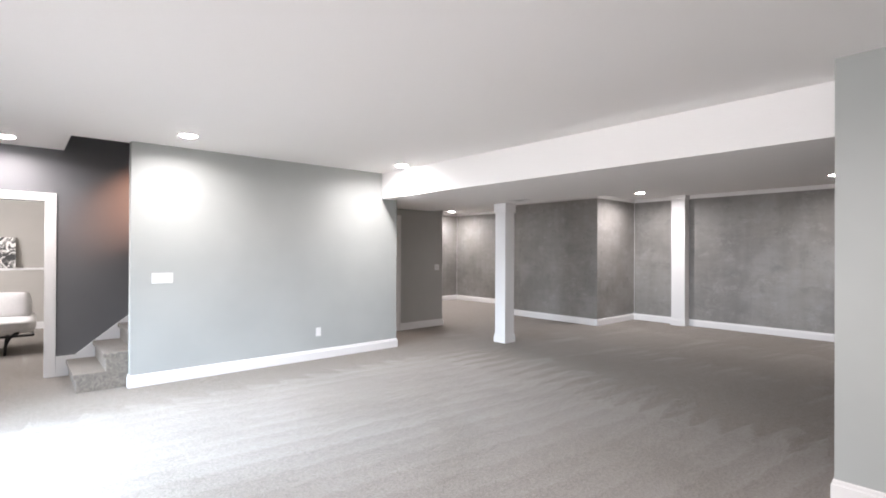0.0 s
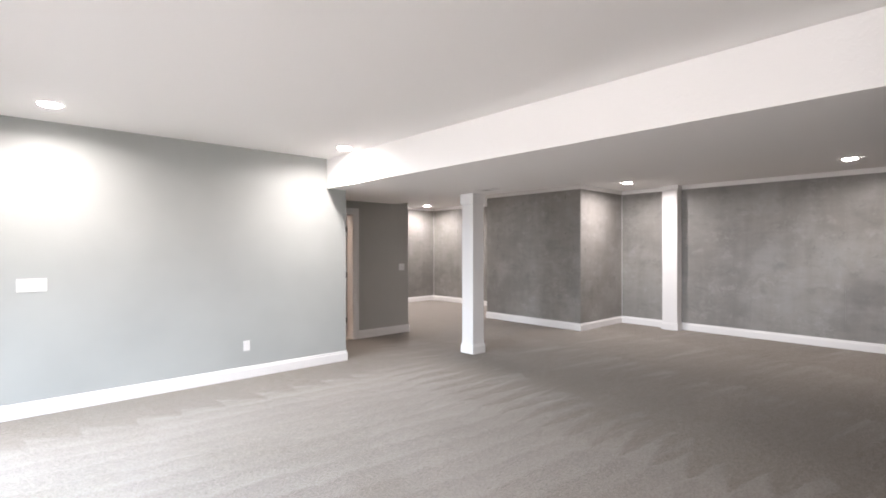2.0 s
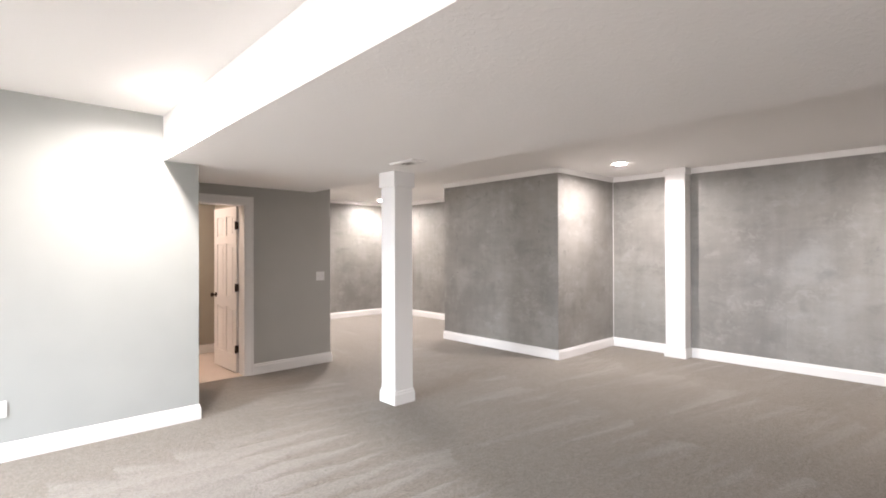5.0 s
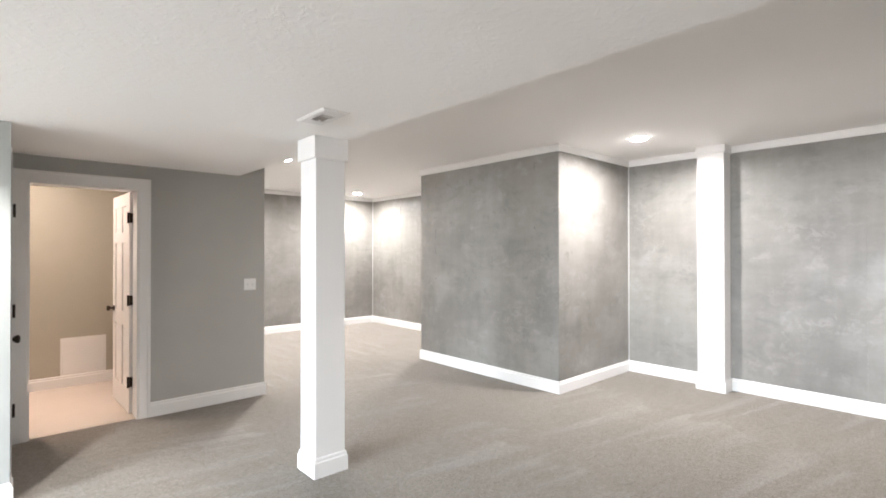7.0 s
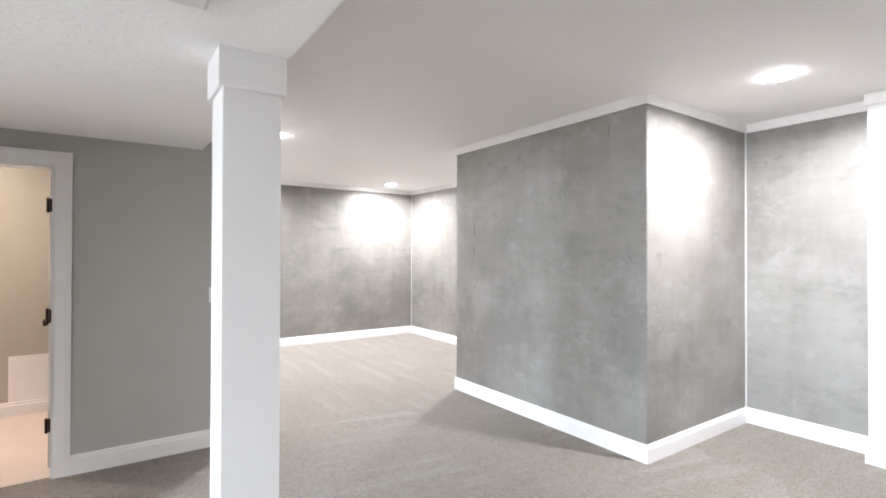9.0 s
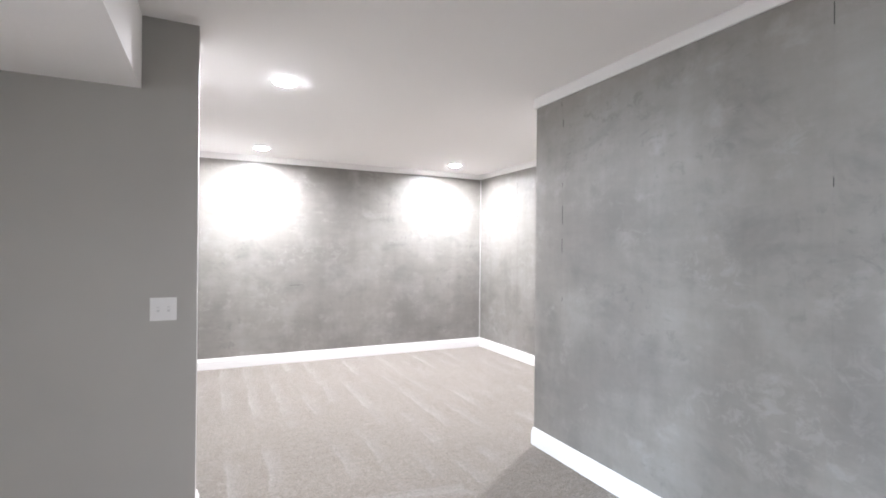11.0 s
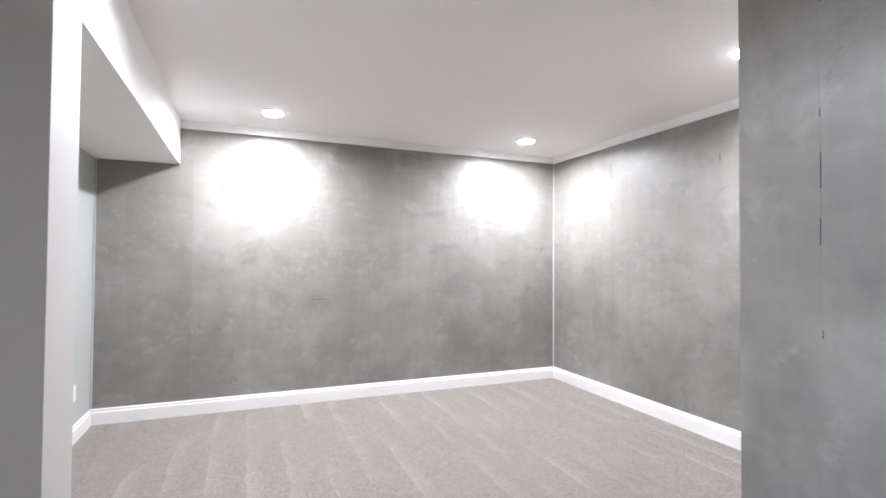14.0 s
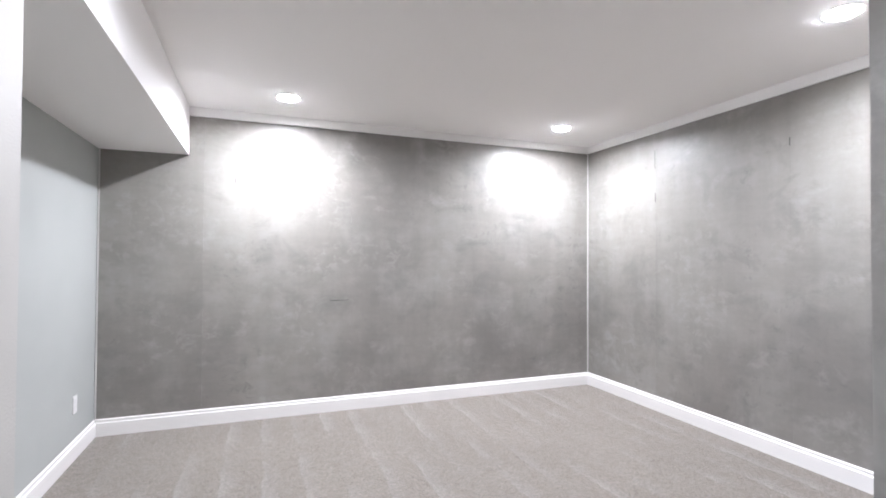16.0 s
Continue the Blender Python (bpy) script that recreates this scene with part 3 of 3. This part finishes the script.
spot_lamp("small_room_beam", look((4.25, 8.1, HB - 0.02), (4.5, 8.2, 0)), 220, (1.0, 0.7, 0.55), 54, 1.0)
# the warm lamp over the upper stairs
spot_lamp("stair_lamp", look((2.6, 6.3, 3.0), (1.38, 7.2, 2.2)), 1700, (1.0, 0.5, 0.3), 31, 1.0)


# ---- wall plates ----
def wall_plate(name, at, turn, w, label, category, fill):
    """Face towards local -y."""
    p = thing(name, at, label, category, turn=turn)
    part("plate", boxes((-w / 2, w / 2, -0.006, 0.0, -0.058, 0.058), bevel=0.002), WHITE_PLASTIC, p)
    gangs = {0.21: 4, 0.118: 2}.get(w, 1)
    for g in range(gangs):
        cx = (g - (gangs - 1) / 2) * 0.046
        if fill == "rocker":
            part("rocker", boxes((cx - 0.0165, cx + 0.0165, -0.0095, -0.0062, -0.033, 0.033), bevel=0.0015), WHITE_PLASTIC, p)
        elif fill == "toggle":
            part("slot", boxes((cx - 0.0055, cx + 0.0055, -0.0072, -0.0062, -0.013, 0.013)), SLOT_SHADE, p)
            part("toggle", boxes((cx - 0.004, cx + 0.004, -0.017, -0.0073, -0.002, 0.009), bevel=0.0015), WHITE_PLASTIC, p)
        else:
            for s in (-1, 1):
                bm = bmesh.new()
                disc(bm, (cx, -0.0075, s * 0.021), 0.0165, 0.0024, 24, "y")
                face = part("socket", bm, WHITE_PLASTIC, p)
                for dx in (-0.006, 0.006):
                    part("slot", boxes((cx + dx - 0.0012, cx + dx + 0.0012, -0.0093, -0.0088, s * 0.021 - 0.002, s * 0.021 + 0.007)), SLOT_SHADE, face)
    return p


wall_plate("light_switch", (1.148, LW - 0.001, 1.163), 0, 0.21, "white four-gang rocker switch plate on the pale wall", "light switch", "rocker")
wall_plate("outlet", (3.026, LW - 0.001, 0.37), 0, 0.072, "white double outlet on the pale wall", "outlet", "socket")
wall_plate("light_switch", (6.165, DWALL - 0.001, 1.155), 0, 0.118, "white double toggle switch plate beside the wall end", "light switch", "toggle")
wall_plate("outlet", (5.521, 10.48, 0.37), 90, 0.072, "white outlet on the pale side wall", "outlet", "socket")


# ---- ceiling register ----
vent = thing("ceiling_vent", (5.64, 4.755, LOW), "white steel ceiling register with a dark throat", "vent")
bm = bmesh.new()
w, d, iw, idp = 0.082, 0.16, 0.042, 0.07
loops = []
for hx, hy, z in ((w, d, -0.001), (w, d, -0.004), (w - 0.012, d - 0.012, -0.012), (iw, idp, -0.012), (iw, idp, -0.001)):
    loops.append([bm.verts.new((sx * hx, sy * hy, z)) for sx, sy in ((-1, -1), (1, -1), (1, 1), (-1, 1))])
for lo, hi in zip(loops, loops[1:]):
    for i in range(4):
        bm.faces.new((lo[i], lo[(i + 1) % 4], hi[(i + 1) % 4], hi[i]))
part("frame", bm, TRIM, vent)
part("throat", boxes((-iw, iw, -idp, idp, -0.0028, -0.0012)), DUCT, vent, "dark duct throat")
for i in range(5):
    y = -0.06 + i * 0.03
    bm = boxes((-iw, iw, -0.0008, 0.0008, -0.006, 0.006))
    bmesh.ops.transform(bm, matrix=pose(0, y, -0.0078, 35 if y < 0 else -35), verts=bm.verts)
    part("slat", bm, DUCT, vent)
part("lever", boxes((-0.004, 0.004, 0.03, 0.05, -0.022, -0.0125), bevel=0.001), TRIM, vent)


# ---- small open joints in the panels ----
def open_joint(at, size, turn):
    c = thing("panel_joint_gap", at, "narrow dark open joint between concrete panels", "wall joint", "open joints", turn)
    part("gap", boxes((-size[0] / 2, size[0] / 2, -0.0012, 0.0006, -size[1] / 2, size[1] / 2)), CRACK, c)


for y, z, hgt in ((7.166, 2.36, 0.05), (7.168, 1.93, 0.03), (7.168, 1.72, 0.13), (7.17, 1.5, 0.1), (7.165, 1.13, 0.03), (5.53, 2.42, 0.09), (5.528, 1.75, 0.04), (7.185, 2.5, 0.03)):
    open_joint((BX - 0.0006, y, z), (0.0027, hgt), -90)
for y, z, hgt in ((9.945, 2.3, 0.16), (9.94, 1.95, 0.09), (8.73, 2.2, 0.06)):
    open_joint((EAST - 0.0006, y, z), (0.004, hgt), -90)
open_joint((7.375, FAR - 0.0006, 0.994), (0.16, 0.004), 0)
open_joint((6.5, FAR - 0.0006, 2.03), (0.004, 0.04), 0)

# ---- small room ----
panel = thing("access_panel", (4.957, 8.999, 0.33), "white square access panel low on the beige wall", "access panel")
part("frame", boxes((-0.207, 0.207, -0.0065, 0, -0.198, -0.178), (-0.207, 0.207, -0.0065, 0, 0.183, 0.21), (-0.207, -0.187, -0.0065, 0, -0.178, 0.183), (0.187, 0.207, -0.0065, 0, -0.178, 0.183), bevel=0.001), TRIM, panel)
part("hatch", boxes((-0.1865, 0.1865, -0.006, -0.001, -0.1775, 0.1825), bevel=0.001), TRIM, panel)

# ---- bedroom ----
pic = thing("canvas_picture", (-0.28, 11.83, 1.13), "black and white canvas print leaning on the ledge", "picture")
bm = boxes((-0.2, 0.2, -0.018, 0.018, 0, 0.56), bevel=0.004)
bmesh.ops.transform(bm, matrix=pose(0, 0, 0.003, -8), verts=bm.verts)
part("canvas", bm, ART, pic)

fut = thing("futon", (-0.72, 9.45, 0), "low futon with white bedding on a black metal frame", "futon")


def tube(bm, points, radius, segments=10):
    pts = [Vector(p) for p in points]
    rings = []
    for i, p in enumerate(pts):
        d = (pts[min(i + 1, len(pts) - 1)] - pts[max(i - 1, 0)]).normalized()
        q = d.to_track_quat("Z", "Y")
        rings.append([bm.verts.new(p + q @ Vector((radius * math.cos(a), radius * math.sin(a), 0))) for a in (2 * math.pi * k / segments for k in range(segments))])
    for lo, hi in zip(rings, rings[1:]):
        for k in range(segments):
            bm.faces.new((lo[k], lo[(k + 1) % segments], hi[(k + 1) % segments], hi[k]))
    bm.faces.new(rings[0][::-1])
    bm.faces.new(rings[-1])


bm = bmesh.new()
tube(bm, [(-0.85, -0.36, 0.25), (0.82, -0.36, 0.25), (0.84, -0.34, 0.25), (0.84, 0.36, 0.25), (-0.85, 0.36, 0.25), (-0.87, 0.34, 0.25), (-0.87, -0.34, 0.25), (-0.85, -0.36, 0.25)], 0.016)
part("frame", bm, BLACK_METAL, fut)
for sx in (-0.8, 0.69):
    for sy in (-0.4, 0.38):
        bm = bmesh.new()
        tube(bm, [(sx - 0.16 * math.cos(a), sy, 0.3 * math.sin(a)) for a in (math.pi * k / 20 for k in range(3, 11))][::-1] + [(sx - 0.15, sy, 0.05), (sx - 0.15, sy, 0.0)], 0.019)
        part("leg", bm, BLACK_METAL, fut, "curved black metal leg", smooth=True)


def cushion(sx, sy, sz, seed, at, tilt=0):
    bm = bmesh.new()
    bmesh.ops.create_cube(bm, size=2.0)
    bmesh.ops.subdivide_edges(bm, edges=bm.edges, cuts=9, use_grid_fill=True)
    for v in bm.verts:
        x, y, z = v.co
        k = (1 - 0.28 * (abs(x) ** 5 + abs(y) ** 5))
        n = noise.noise(Vector((x * 1.7 + seed, y * 1.7, z))) * 0.12 + noise.noise(Vector((x * 5 + seed, y * 5, z * 2))) * 0.05
        v.co = Vector((sx * x * (1 - 0.05 * abs(y) ** 3 + n * 0.05), sy * y * (1 - 0.05 * abs(x) ** 3), sz * (z * k + n)))
    bmesh.ops.transform(bm, matrix=pose(*at, tilt), verts=bm.verts)
    return bm


part("mattress", cushion(0.88, 0.4, 0.085, 3, (-0.02, 0, 0.35)), LINEN, fut, "white quilted mattress", smooth=True)
part("blanket", cushion(0.52, 0.43, 0.075, 9, (0.36, -0.03, 0.42), 4), LINEN, fut, "rumpled white blanket", smooth=True)
part("backrest", cushion(0.86, 0.2, 0.09, 14, (-0.02, 0.3, 0.6), 70), LINEN, fut, "upright white back cushion", smooth=True)
pil = thing("pillow", (-0.28, 9.6, 0.47), "plump white pillow on the futon", "pillow")
part("cover", cushion(0.38, 0.2, 0.1, 5, (0, 0, 0.16), 58), LINEN, pil, smooth=True)
